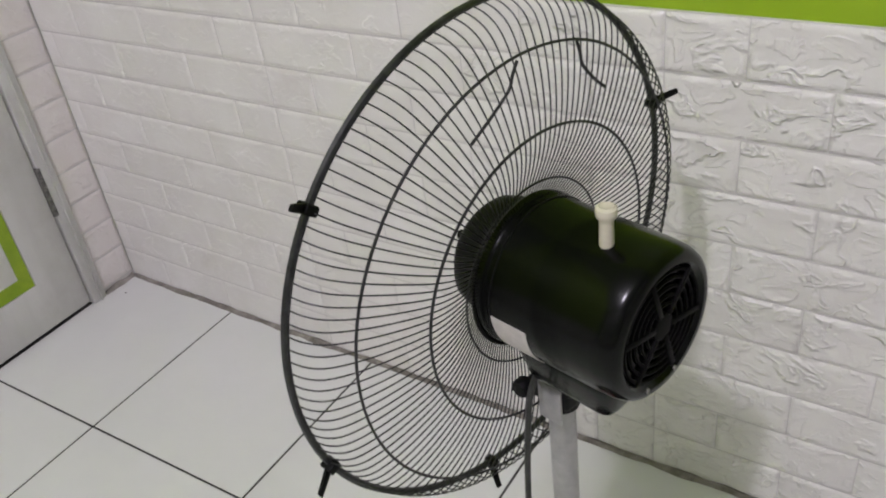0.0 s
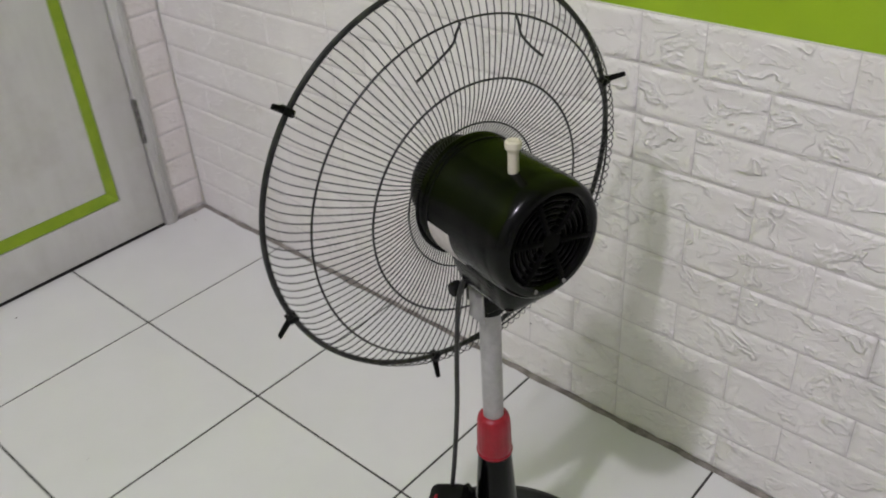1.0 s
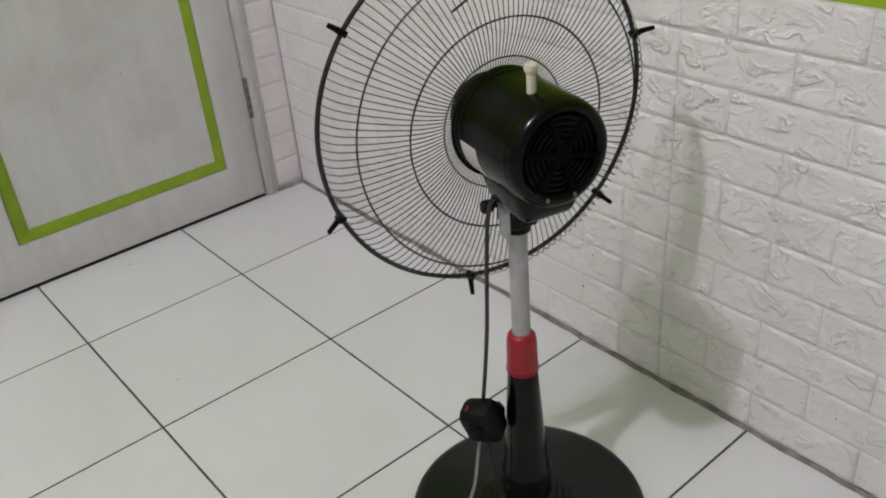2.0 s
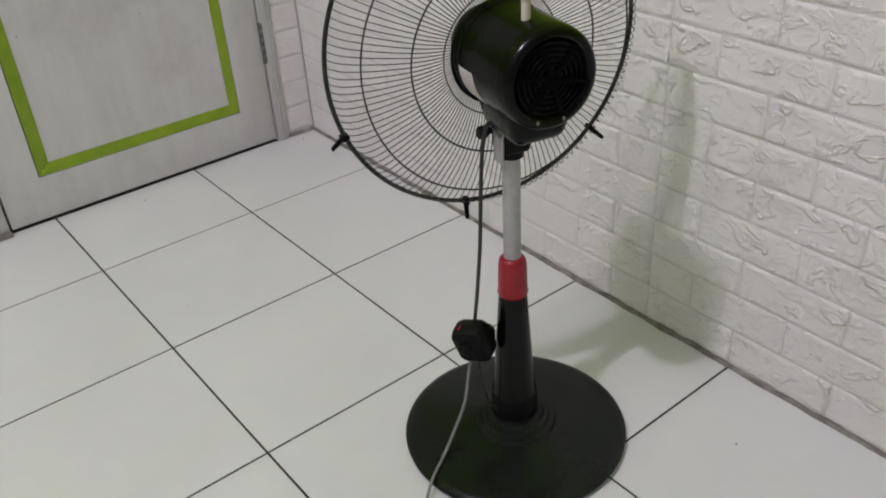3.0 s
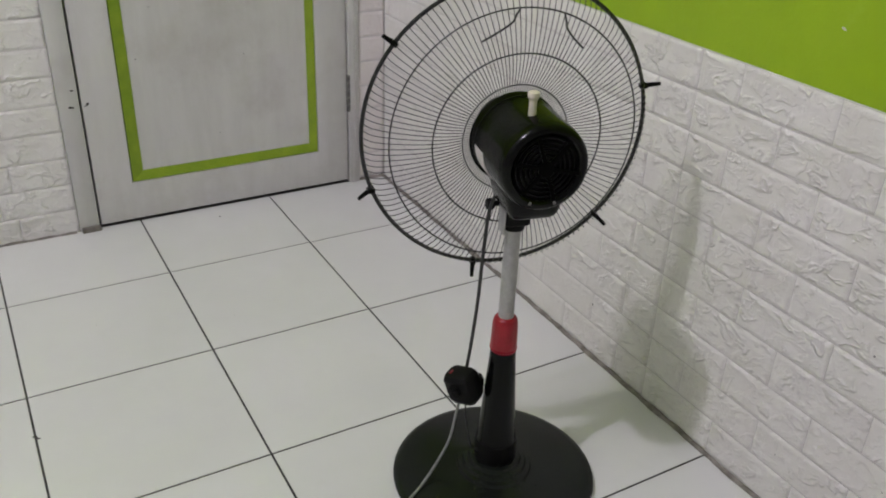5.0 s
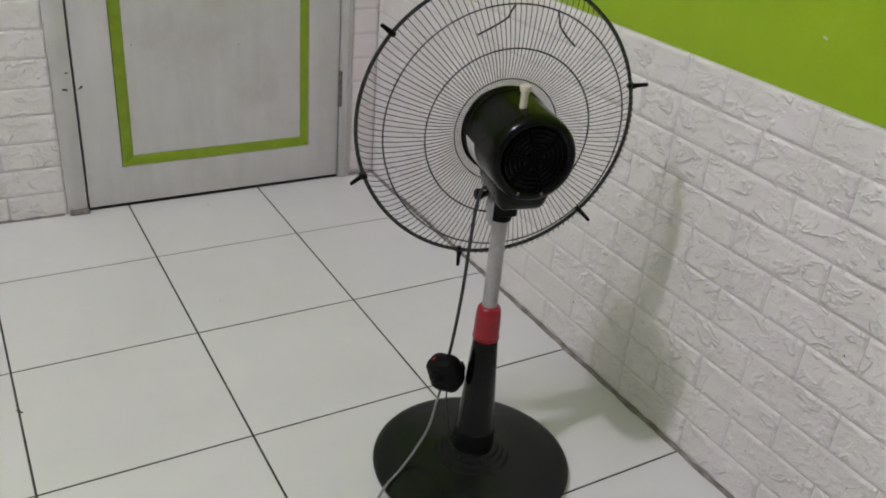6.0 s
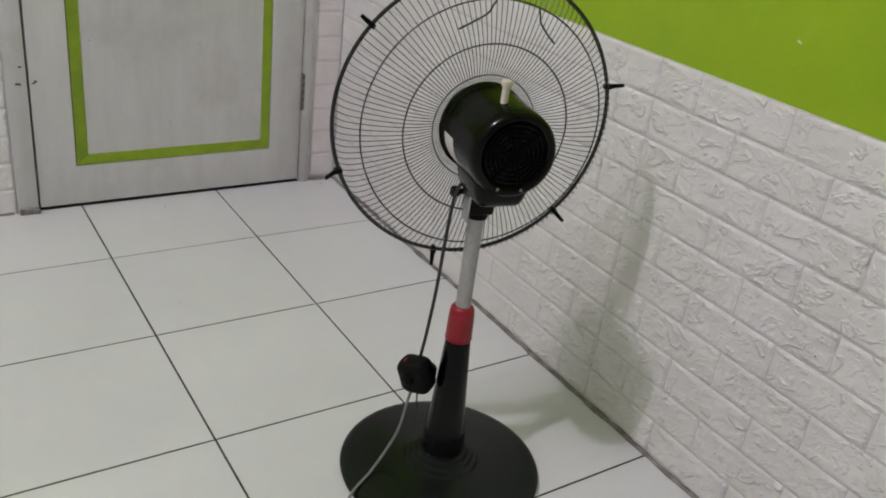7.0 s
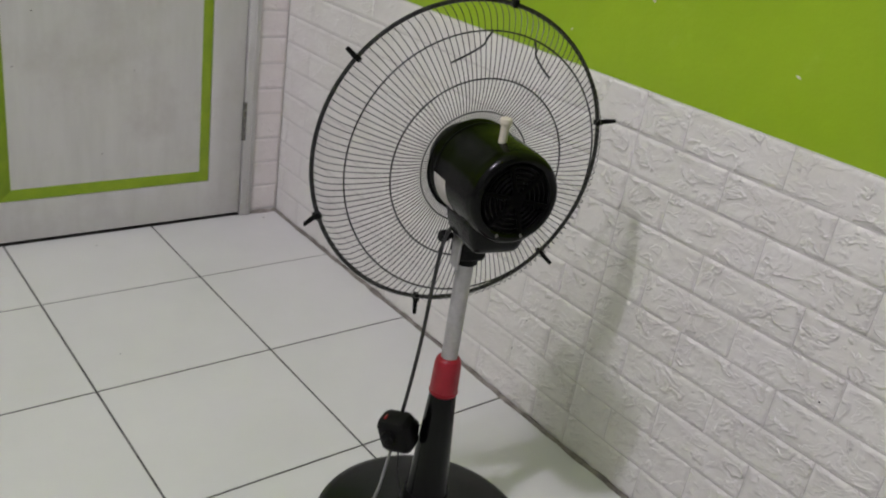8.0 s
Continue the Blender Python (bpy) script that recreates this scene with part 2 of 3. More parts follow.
# unseen walls and ceiling, added to close the room and set its bounce
unseen_wall_left = setting("unseen_wall_left", box(LEFT_X - 0.12, LEFT_X, BACK_Y, DOOR_Y, -0.05, TOP_Z), BOUNCE_GREY, "unseen added wall, grey to limit bounce, with white panelling below")
part("panel_backing", box(LEFT_X, LEFT_X + 0.006, BACK_Y, DOOR_Y, 0.0, FOAM_TOP), FOAM_BACK, unseen_wall_left, "unseen white panelling sheet", None)
unseen_wall_back = setting("unseen_wall_back", box(LEFT_X - 0.12, 0.50, BACK_Y - 0.12, BACK_Y, -0.05, TOP_Z), BOUNCE_GREY, "unseen added wall, grey to limit bounce, with white panelling below")
part("panel_backing", box(LEFT_X + 0.01, 0.33, BACK_Y, BACK_Y + 0.006, 0.0, FOAM_TOP), FOAM_BACK, unseen_wall_back, "unseen white panelling sheet", None)
setting("ceiling", box(LEFT_X - 0.12, 0.52, BACK_Y - 0.12, DOOR_Y + 0.13, TOP_Z, TOP_Z + 0.1), WHITE, "unseen plain ceiling, white toned down to limit bounce")
floor = setting("floor", box(LEFT_X - 0.1, 0.50, BACK_Y - 0.1, DOOR_Y + 0.10, -0.06, -0.0012), GROUT, "white glazed square tiles with dark grout lines")


# ---- door with its frame ----
def build_door():
    door = tagged(new("door_1"), "closed off-white brushed wooden door with a lime green bordered panel", kind="structure")
    front = DOOR_Y - 0.002
    pl, pr, pb, pt = -0.408, 0.171, 0.126, 1.90
    # one painted leaf with a sunk panel
    bm = bmesh.new()
    outer = [(DOOR_L + 0.0065, 0.011), (DOOR_R - 0.004, 0.011), (DOOR_R - 0.004, DOOR_TOP - 0.004), (DOOR_L + 0.0065, DOOR_TOP - 0.004)]
    inner = [(pl, pb), (pr, pb), (pr, pt), (pl, pt)]
    rings = [[bm.verts.new((x, y, z)) for x, z in ring] for ring in (outer, inner) for y in (front, front + 0.036)]
    of, ob_, nf, nb = rings
    for i in range(4):
        j = (i + 1) % 4
        bm.faces.new((of[i], of[j], nf[j], nf[i]))
        bm.faces.new((ob_[i], nb[i], nb[j], ob_[j]))
        bm.faces.new((of[i], ob_[i], ob_[j], of[j]))
        bm.faces.new((nf[i], nf[j], nb[j], nb[i]))
    rims = [e for e in bm.edges if all(abs(v.co.y - front) < 1e-6 for v in e.verts) and len({v in of for v in e.verts}) == 1]
    bmesh.ops.bevel(bm, geom=rims, offset=0.0022, segments=2, affect="EDGES", profile=0.5)
    part("leaf", bm, DOOR, door, "off-white painted door leaf", 40)
    part("panel", box(pl, pr, front + 0.012, front + 0.030, pb, pt), DOOR, door, "off-white panel with vertical brush marks", None)
    # sloping green moulding inside the leaf, a fine open joint round it
    wl, wr, wb, g = 0.035, 0.026, 0.029, 0.0022

    def moulding(a, b, c, d):
        """From outer edge a-b to inner edge c-d, each (x, z)."""
        bm = bmesh.new()
        face = [(a, 0.0010), (b, 0.0010), (d, 0.0095), (c, 0.0095)]
        v = [bm.verts.new((p[0], front + y, p[1])) for p, y in face] + [bm.verts.new((p[0], front + 0.0125, p[1])) for p, y in face]
        for f in ((0, 1, 2, 3), (7, 6, 5, 4), (0, 4, 5, 1), (1, 5, 6, 2), (2, 6, 7, 3), (3, 7, 4, 0)):
            bm.faces.new([v[i] for i in f])
        return bm

    o = [(pl + g, pb + g), (pr - g, pb + g), (pr - g, pt - g), (pl + g, pt - g)]
    n = [(pl + wl, pb + wb), (pr - wr, pb + wb), (pr - wr, pt - wb), (pl + wl, pt - wb)]
    for i in range(4):
        j = (i + 1) % 4
        part("moulding", moulding(o[i], o[j], n[i], n[j]), DOOR_GREEN, door, "lime green bevelled strip", None)
    # a near-black sheet gives the gaps their shade
    part("gap", box(JAMB_L + 0.002, JAMB_R - 0.002, front + 0.037, front + 0.06, -0.01, DOOR_TOP + 0.03), GAP_SHADE, door, "near-black sheet behind the door leaf, painted as the gap's shade", None)
    # hinge on the right stile
    for z0 in (0.247, 1.70):
        hinge = part("hinge", box(DOOR_R - 0.0055, DOOR_R + 0.0065, front - 0.0018, front + 0.004, z0, z0 + 0.12, 0.001), STEEL, door, "dull steel butt hinge")
        for k in range(5):
            knuckle = lathe([(0, 0), (0.0052, 0.0004), (0.0056, 0.0015), (0.0056, 0.0215), (0.0052, 0.0226), (0, 0.023)], 14)
            part("knuckle", knuckle, STEEL, hinge, at=pose(DOOR_R, front - 0.0045, z0 + 0.0012 + 0.0238 * k))
        for k in range(3):
            for sx in (-0.0035, 0.0045):
                part("screw", lathe([(0, -0.0012), (0.0014, -0.0008), (0.0016, 0.0006)], 10, "y"), STEEL, hinge, at=pose(DOOR_R + sx, front - 0.0018, z0 + 0.02 + 0.04 * k))
    return door


def build_frame():
    fr = tagged(new("door_frame"), "dirty off-white wooden door frame with a plinth", kind="structure")
    y0, y1 = DOOR_Y - 0.008, DOOR_Y + 0.09
    part("jamb", box(JAMB_L, DOOR_L, y0, y1, 0.0, DOOR_TOP + 0.05, 0.004), DOOR, fr)
    part("jamb", box(DOOR_R, JAMB_R, y0, y1, 0.0, DOOR_TOP + 0.05, 0.004), DOOR, fr)
    part("head", box(DOOR_L + 0.0003, DOOR_R - 0.0003, y0 + 0.001, y1, DOOR_TOP, DOOR_TOP + 0.0495, 0.004), DOOR, fr)
    part("bead", box(DOOR_R + 0.020, DOOR_R + 0.0235, y0 - 0.004, y0 + 0.002, 0.0, DOOR_TOP, 0.0012), DOOR, fr)
    part("plinth", box(JAMB_L + 0.004, DOOR_L + 0.002, y0 - 0.010, y0 + 0.001, 0.0, 0.016, 0.002), GRIME, fr, "grey mortar patch under the jamb")
    return fr


build_door()
build_frame()


# ---- the pedestal fan ----
FAN = pose(-0.042, -0.652, 0.0, 0, 0, -14.0)
AXIS_Z = 0.688
RING_R, RING_Y = 0.241, 0.062


def build_fan():
    fan = new("pedestal_fan")
    tagged(fan, "black pedestal fan with open rear cage, no blades, red collar", "fan")
    fan.matrix_world = FAN

    # round foot with a stepped boss
    base = part("base", lathe([(0, 0.004), (0.180, 0.0), (0.189, 0.002), (0.192, 0.008), (0.1915, 0.014), (0.187, 0.019), (0.178, 0.0215), (0.130, 0.026), (0.085, 0.031),
                               (0.072, 0.033), (0.069, 0.039), (0.061, 0.0405), (0.058, 0.047), (0.051, 0.0485), (0.048, 0.056), (0.040, 0.058), (0, 0.058)], 96), BASE_BLACK, fan, "dusty black plastic round foot")
    # the rim's worn lip
    part("rim", tube([(0.1905 * math.cos(math.tau * i / 96), 0.1905 * math.sin(math.tau * i / 96), 0.0125) for i in range(96)], 0.0026, 6, True), BASE_BLACK, base)

    # tapered lower column
    column = part("column", lathe([(0.0324, 0.052), (0.0383, 0.054), (0.0385, 0.060), (0.0374, 0.098), (0.0365, 0.102), (0.0355, 0.104), (0.0324, 0.155), (0.0270, 0.235), (0.0228, 0.297), (0.0220, 0.303), (0.0135, 0.307)], 48), MOTOR, fan, "tapered glossy black plastic column")
    part("foot_sleeve", lathe([(0.0389, 0.056), (0.0401, 0.0575), (0.0401, 0.070), (0.0394, 0.096), (0.0383, 0.099), (0.0374, 0.0985)], 48), MATT_BLACK, column)
    # red collar, fluted
    bm = lathe([(0.0218, 0.298), (0.0233, 0.300), (0.0235, 0.313), (0.0229, 0.342), (0.0222, 0.356), (0.0206, 0.364), (0.0168, 0.3685), (0.0122, 0.369)], 72)
    for v in bm.verts:
        if 0.31 < v.co.z < 0.365:
            a = math.atan2(v.co.y, v.co.x)
            s = 1 - 0.022 * max(0.0, math.cos(12 * a)) ** 4
            v.co.x *= s
            v.co.y *= s
    collar = part("collar", bm, RED, fan, "red plastic clamp collar", 50)
    part("collar_edge", tube([(0.0233 * math.cos(math.tau * i / 48), 0.0233 * math.sin(math.tau * i / 48), 0.304) for i in range(48)], 0.0016, 6, True), RED, collar)
    part("pole", lathe([(0.0, 0.36), (0.0136, 0.36), (0.0136, 0.575), (0.0, 0.575)], 36), POLE, fan, "grey coated steel pole")

    # swivel neck
    neck = part("neck", box(-0.021, 0.021, -0.024, 0.022, 0.552, 0.612, 0.006, segments=3), MATT_BLACK, fan, "black plastic swivel neck")
    part("neck_socket", lathe([(0.0138, 0.540), (0.0180, 0.541), (0.0190, 0.546), (0.0190, 0.570), (0.017, 0.575)], 32), MATT_BLACK, neck)
    bm = lathe([(0, -0.0016), (0.0165, -0.0016), (0.0172, -0.0008), (0.0172, 0.0008), (0.0165, 0.0016), (0, 0.0016)], 32)
    box(-0.0135, 0.0135, -0.052, 0.0, -0.0016, 0.0016, 0.0007, bm)
    part("tilt_plate", bm, POLE, neck, "scuffed grey tilt bracket plate", at=Matrix.Translation((-0.0228, -0.006, 0.590)) @ Matrix(((0, 0, -1, 0), (1, 0, 0, 0), (0, 1, 0, 0), (0, 0, 0, 1))))
    part("pivot_rivet", lathe([(0, 0.0030), (0.0040, 0.0026), (0.0052, 0.0010), (0.0052, 0)], 18), STEEL, neck, at=pose(-0.0243, -0.006, 0.590, 0, -90, 0))
    part("neck_boss", lathe([(0, -0.021), (0.0225, -0.021), (0.0245, -0.018), (0.0245, 0.014), (0.0225, 0.017), (0, 0.017)], 36), MATT_BLACK, neck, at=pose(0.002, -0.006, 0.588, 0, 90, 0))
    part("tilt_bolt", lathe([(0, 0), (0.005, 0), (0.005, 0.012), (0.0085, 0.012), (0.0095, 0.014), (0.0095, 0.022), (0.008, 0.0245), (0, 0.025)], 18), MATT_BLACK, neck, at=pose(-0.021, 0.012, 0.582, 0, -90, 0))
    part("bolt_head", lathe([(0, 0), (0.005, 0), (0.005, 0.009), (0.0075, 0.0095), (0.0075, 0.015), (0, 0.0155)], 6), MATT_BLACK, neck, at=pose(0.021, -0.012, 0.582, 0, 90, 0))

    # motor housing along the fan's axis
    head = Matrix.Translation((0, 0, AXIS_Z + 0.003))
    motor = part("motor_housing", lathe([(0.0, -0.108), (0.050, -0.108), (0.0535, -0.1115), (0.0560, -0.1135), (0.0605, -0.1135), (0.0650, -0.1105), (0.0680, -0.104), (0.0694, -0.090), (0.0702, -0.030), (0.0706, 0.018),
                                         (0.0715, 0.020), (0.0725, 0.023), (0.0725, 0.029), (0.071, 0.031), (0.062, 0.031), (0, 0.031)], 80, "y"), MOTOR, fan, "glossy black plastic motor cover", at=head)
    # vented back
    grille = part("vent_grille", lathe([(0, -0.1115), (0.009, -0.1122), (0.0125, -0.1115), (0.0125, -0.1078)], 24, "y"), VENT, motor, "black vent with rings and spokes")
    for r in (0.020, 0.0275, 0.035, 0.0425, 0.0495):
        part("vent_ring", tube(circle(r, -0.1098, 40), 0.0017, 6, True), VENT, grille)
    for k in range(6):
        part("spoke", box(0.011, 0.0525, -0.1125, -0.1075, -0.0030, 0.0030, 0.001), VENT, grille, at=pose(0, 0, 0, 0, 60 * k + 12, 0))
    for k in range(2):
        a = radians(247 + 40 * k)
        part("screw", lathe([(0, -0.1152), (0.0024, -0.1149), (0.0028, -0.1134)], 12, "y"), STEEL, grille, at=pose(0.0570 * math.cos(a), 0.001, 0.0570 * math.sin(a)))
    # gear case under the motor
    bm = box(-0.048, 0.048, -0.094, 0.014, -0.098, -0.040, 0.016, segments=4)
    for v in bm.verts:
        f = (v.co.z + 0.098) / 0.058
        v.co.x *= 0.78 + 0.30 * f
        v.co.y = -0.036 + (v.co.y + 0.036) * (0.86 + 0.18 * f)
    part("gear_case", bm, MOTOR, motor)
    part("seam", tube([(0.0711 * math.cos(t), 0.0, 0.0711 * math.sin(t)) for t in [math.tau * i / 60 for i in range(60)]], 0.0008, 4, True), MATT_BLACK, motor, at=pose(0, 0.012, 0))
    # nose inside the cage
    part("motor_nose", lathe([(0, 0.030), (0.050, 0.030), (0.056, 0.033), (0.0575, 0.040), (0.0565, 0.060), (0.0535, 0.072), (0.046, 0.080), (0.032, 0.086), (0.018, 0.088), (0.016, 0.094), (0.006, 0.096), (0.0048, 0.118), (0, 0.119)], 56, "y"), MATT_BLACK, motor, "matt black motor nose with a bare shaft")
    # swing knob
    knob = part("swing_knob", lathe([(0, 0.055), (0.0061, 0.055), (0.0057, 0.094), (0.0063, 0.0972), (0.0082, 0.0992), (0.0088, 0.1030), (0.0084, 0.1070), (0.0060, 0.1085), (0.0044, 0.1072), (0, 0.1068)], 28), IVORY, fan, "ivory plastic pull knob on top", at=head @ pose(-0.012, -0.066, -0.005))
    part("knob_seat", lathe([(0.0066, 0.062), (0.0095, 0.064), (0.0095, 0.0700), (0.0066, 0.0708)], 24), MATT_BLACK, knob)
    # rating sticker curved on the housing's flank
    bm = bmesh.new()
    rows = []
    for i in range(9):
        a = radians(180 + 3 + 42 * i / 8)
        rows.append([bm.verts.new((rr * math.cos(a), y, rr * math.sin(a))) for y, rr in ((0.013, 0.0712), (-0.027, 0.0709))])
    for a, b in zip(rows, rows[1:]):
        bm.faces.new((a[0], a[1], b[1], b[0]))
    ext = bmesh.ops.extrude_face_region(bm, geom=bm.faces[:])
    for v in [g for g in ext["geom"] if isinstance(g, bmesh.types.BMVert)]:
        v.co.x *= 0.992
        v.co.z *= 0.992
    part("sticker", bm, STICKER, motor, "worn pale paper rating sticker")

    # rear cage: rings and bent wires
    head = Matrix.Translation((0, 0, AXIS_Z))
    cage = part("cage_ring", tube(circle(RING_R, RING_Y, 120), 0.0034, 8, True), WIRE, fan, "black wire rear cage with its rim", at=head)
    for r, y, w in ((0.2055, 0.022, 0.0013), (0.140, 0.0105, 0.0013), (0.088, 0.0222, 0.0010)):
        part("ring", tube(circle(r, y, 96), w, 6, True), WIRE, cage)
    part("centre_plate", lathe([(0.054, 0.0320), (0.060, 0.0345), (0.072, 0.0315), (0.075, 0.0290), (0.073, 0.0275), (0.062, 0.0318), (0.054, 0.0300)], 56, "y"), MATT_BLACK, cage)
    line = smooth_line([(RING_R, RING_Y, 0), (0.2375, 0.047, 0), (0.227, 0.033, 0), (0.2055, 0.0232, 0), (0.175, 0.0160, 0), (0.140, 0.0125, 0), (0.110, 0.0165, 0), (0.070, 0.0300, 0)], 3)
    wire = mesh_of("wire", tube(line, 0.00068, 5), WIRE, 60)
    count = 138
    for k in range(count):
        part("wire", wire, WIRE, cage, at=pose(0, 0, 0, 0, 360 * (k + 0.5) / count, 0))
    # two bent handle wires near the top
    for a0, a1, a2 in ((93, 97, 113), (73, 69, 56)):
        pts = [(0.2055, a0), (0.196, (a0 + a1) / 2), (0.186, a1), (0.176, (a1 + a2) / 2), (0.172, a2)]
        part("handle_wire", tube(smooth_line([(r * math.cos(radians(a)), 0.0165, r * math.sin(radians(a))) for r, a in pts], 4), 0.0015, 6), WIRE, cage)
    # open rim clips
    for a in (80, 142, 201, 259, 316, 15):
        bm = box(-0.005, 0.007, -0.008, 0.006, -0.0042, 0.0042, 0.0016)
        lever = box(0.004, 0.026, -0.0030, 0.0006, -0.0042, 0.0042, 0.0010)
        for v in lever.verts:
            t = max(0.0, (v.co.x - 0.004) / 0.025)
            v.co.y += -0.012 * t - 0.004 * math.sin(math.pi * t)
            v.co.z *= 1.0 - 0.35 * t
        clip = part("clip", bm, MATT_BLACK, cage, "", at=pose(RING_R * math.cos(radians(a)), RING_Y, RING_R * math.sin(radians(a)), 0, -a, 0))
        part("lever", lever, MATT_BLACK, clip)

    # switch box hanging on the column, with its cords
    bm = box(-0.031, 0.031, -0.024, 0.024, -0.034, 0.034, 0.013, segments=2)
    for v in bm.verts:
        s = 1.0 - 0.16 * (v.co.z / 0.035) ** 2
        v.co.x *= s
        v.co.y *= s
    switch = part("switch_box", bm, MATT_BLACK, fan, "black plastic speed switch on the cord", 25, at=pose(-0.066, 0.012, 0.220, 10, -16, -52))
    part("dial", lathe([(0, -0.0300), (0.010, -0.0300), (0.0125, -0.0285), (0.0130, -0.022), (0, -0.022)], 20, "y"), MATT_BLACK, switch, at=pose(-0.004, 0, 0.004))
    part("rocker", box(-0.0065, 0.0065, -0.0050, 0.0050, 0.0, 0.0062, 0.0016), RED, switch, "small red rocker button", at=pose(-0.0135, -0.006, 0.0275, 0, -24, 0))
    part("dial_grip", box(-0.0018, 0.0018, -0.0325, -0.0295, -0.010, 0.010, 0.001), MATT_BLACK, switch, "", at=pose(-0.004, 0, 0.004, 0, 35, 0))
    part("cord_clip", box(-0.046, -0.028, 0.008, 0.028, 0.205, 0.232, 0.003), MATT_BLACK, switch, at=switch.matrix_basis.inverted())
    part("upper_cord", tube(smooth_line([(-0.030, -0.004, 0.612), (-0.043, 0.000, 0.580), (-0.047, 0.006, 0.50), (-0.050, 0.010, 0.40), (-0.055, 0.016, 0.31), (-0.060, 0.020, 0.250)]), 0.0032, 8), BLACK_CORD, fan, "black cord hanging from the motor")
    part("loop_cord", tube(smooth_line([(-0.060, 0.014, 0.192), (-0.061, 0.004, 0.150), (-0.056, -0.004, 0.110), (-0.050, -0.008, 0.088), (-0.042, -0.008, 0.082)]), 0.0014, 6), BLACK_CORD, fan)
    part("cord_plug", lathe([(0, 0), (0.0045, 0.001), (0.006, 0.004), (0.006, 0.009), (0.004, 0.012), (0, 0.0125)], 14), MATT_BLACK, fan, at=pose(-0.043, -0.008, 0.074, 0, 60, 10))
    line = [(-0.068, 0.020, 0.186), (-0.076, 0.018, 0.150), (-0.089, 0.012, 0.095), (-0.116, 0.002, 0.050), (-0.150, -0.024, 0.0290), (-0.183, -0.054, 0.0245), (-0.201, -0.073, 0.0135),
            (-0.218, -0.096, 0.0040), (-0.243, -0.150, 0.0030), (-0.248, -0.220, 0.0030), (-0.228, -0.310, 0.0030), (-0.205, -0.420, 0.0030), (-0.20, -0.560, 0.0030), (-0.26, -0.740, 0.0030)]
    part("mains_cord", tube(smooth_line(line, 10), 0.0027, 8), GREY_CORD, fan, "thin grey mains cord trailing over the foot")
    return fan


build_fan()


# ---- dirt line and specks where wall meets floor ----
def dirt_line(name, x0, x1, at, label, seed):
    """A crumbly bead of dirt, local x along the wall, y into the wall."""
    rng = random.Random(seed)
    bm = bmesh.new()
    n = int((x1 - x0) / 0.012)
    prev = None
    for i in range(n + 1):
        x = x0 + (x1 - x0) * i / n
        w = 0.0035 + 0.0045 * abs(noise.noise(Vector((x * 9, seed, 0)))) * 2 + rng.uniform(0, 0.0015)
        h = 0.0030 + 0.0060 * abs(noise.noise(Vector((x * 14, seed + 5, 0)))) * 2 + rng.uniform(0, 0.0012)
        cur = [bm.verts.new(p) for p in ((x, 0.008, 0.0004), (x, -w, 0.0004), (x, -w * 0.55, h * 0.6), (x, -0.0012, h), (x, 0.008, h))]
        if prev:
            for a in range(4):
                bm.faces.new((prev[a], cur[a], cur[a + 1], prev[a + 1]))
        prev = cur
    ob = new(name, mesh_of(name, bm, GRIME, 40))
    ob.matrix_world = at
    return tagged(ob, label, kind="structure")


dirt_line("trim", 0.0, wall_long - 0.2, RIGHT_WALL, "grey-brown dirty joint along the wall's foot", 3)
dirt_line("trim", 0.0, -LEFT_X + JAMB_L - 0.01, pose(LEFT_X, DOOR_Y, 0), "grey-brown dirty joint along the wall's foot", 8)
dirt_line("trim", 0.0, CORNER_X - JAMB_R, pose(JAMB_R, DOOR_Y, 0), "grey-brown dirty joint along the wall's foot", 13)


def specks():
    rng = random.Random(5)
    bm = bmesh.new()

    def fleck(m, size):
        own = bmesh.new()
        bmesh.ops.create_icosphere(own, subdivisions=1, radius=size, matrix=m @ Matrix.Diagonal((rng.uniform(0.7, 1.5), rng.uniform(0.6, 1.2), 0.35, 1)))
        join_into(bm, own)

    for x, y, size in ((-0.183, 0.670, 0.0022), (0.340, 0.700, 0.0020), (0.215, -0.93, 0.0016), (-0.62, 0.22, 0.0012), (-0.31, 0.12, 0.0011)):
        fleck(pose(x, y, 0.0006), size)
    for k in range(5):
        fleck(pose(-0.797 + rng.uniform(-0.006, 0.003), -0.143 + rng.uniform(-0.006, 0.006), 0.0006), 0.0034)
    for y, z, size in ((-0.426, 0.216, 0.0021), (-0.400, 0.132, 0.0021), (-1.068, 0.415, 0.0019), (-0.66, 0.60, 0.0011), (-0.95, 0.12, 0.0012), (-1.15, 0.20, 0.0012), (-0.2, 0.3, 0.0010)):
        fleck(RIGHT_WALL @ pose(DOOR_Y - y, 0.0008, z, 90, 0, 0), size)
    for x, z in ((-0.137, 0.235), (-0.352, 0.482), (-0.047, 0.466), (-0.30, 0.62)):
        fleck(pose(x, DOOR_Y + 0.0096, z, 90, 0, 0), 0.0020)
    for x, z in ((-0.541, 0.374), (-0.534, 0.373), (-0.530, 0.420)):
        fleck(pose(x, DOOR_Y - 0.0081, z, 90, 0, 0), 0.0042)
    for x, z in ((-0.500, 0.372), (-0.495, 0.377)):
        fleck(pose(x, DOOR_Y - 0.0021, z, 90, 0, 0), 0.0036)
    ob = new("dirt_specks", mesh_of("dirt_specks", bm, SPECK))
    tagged(ob, "tiny dark dirt specks on floor and walls", "dirt", kind="stuff")


specks()
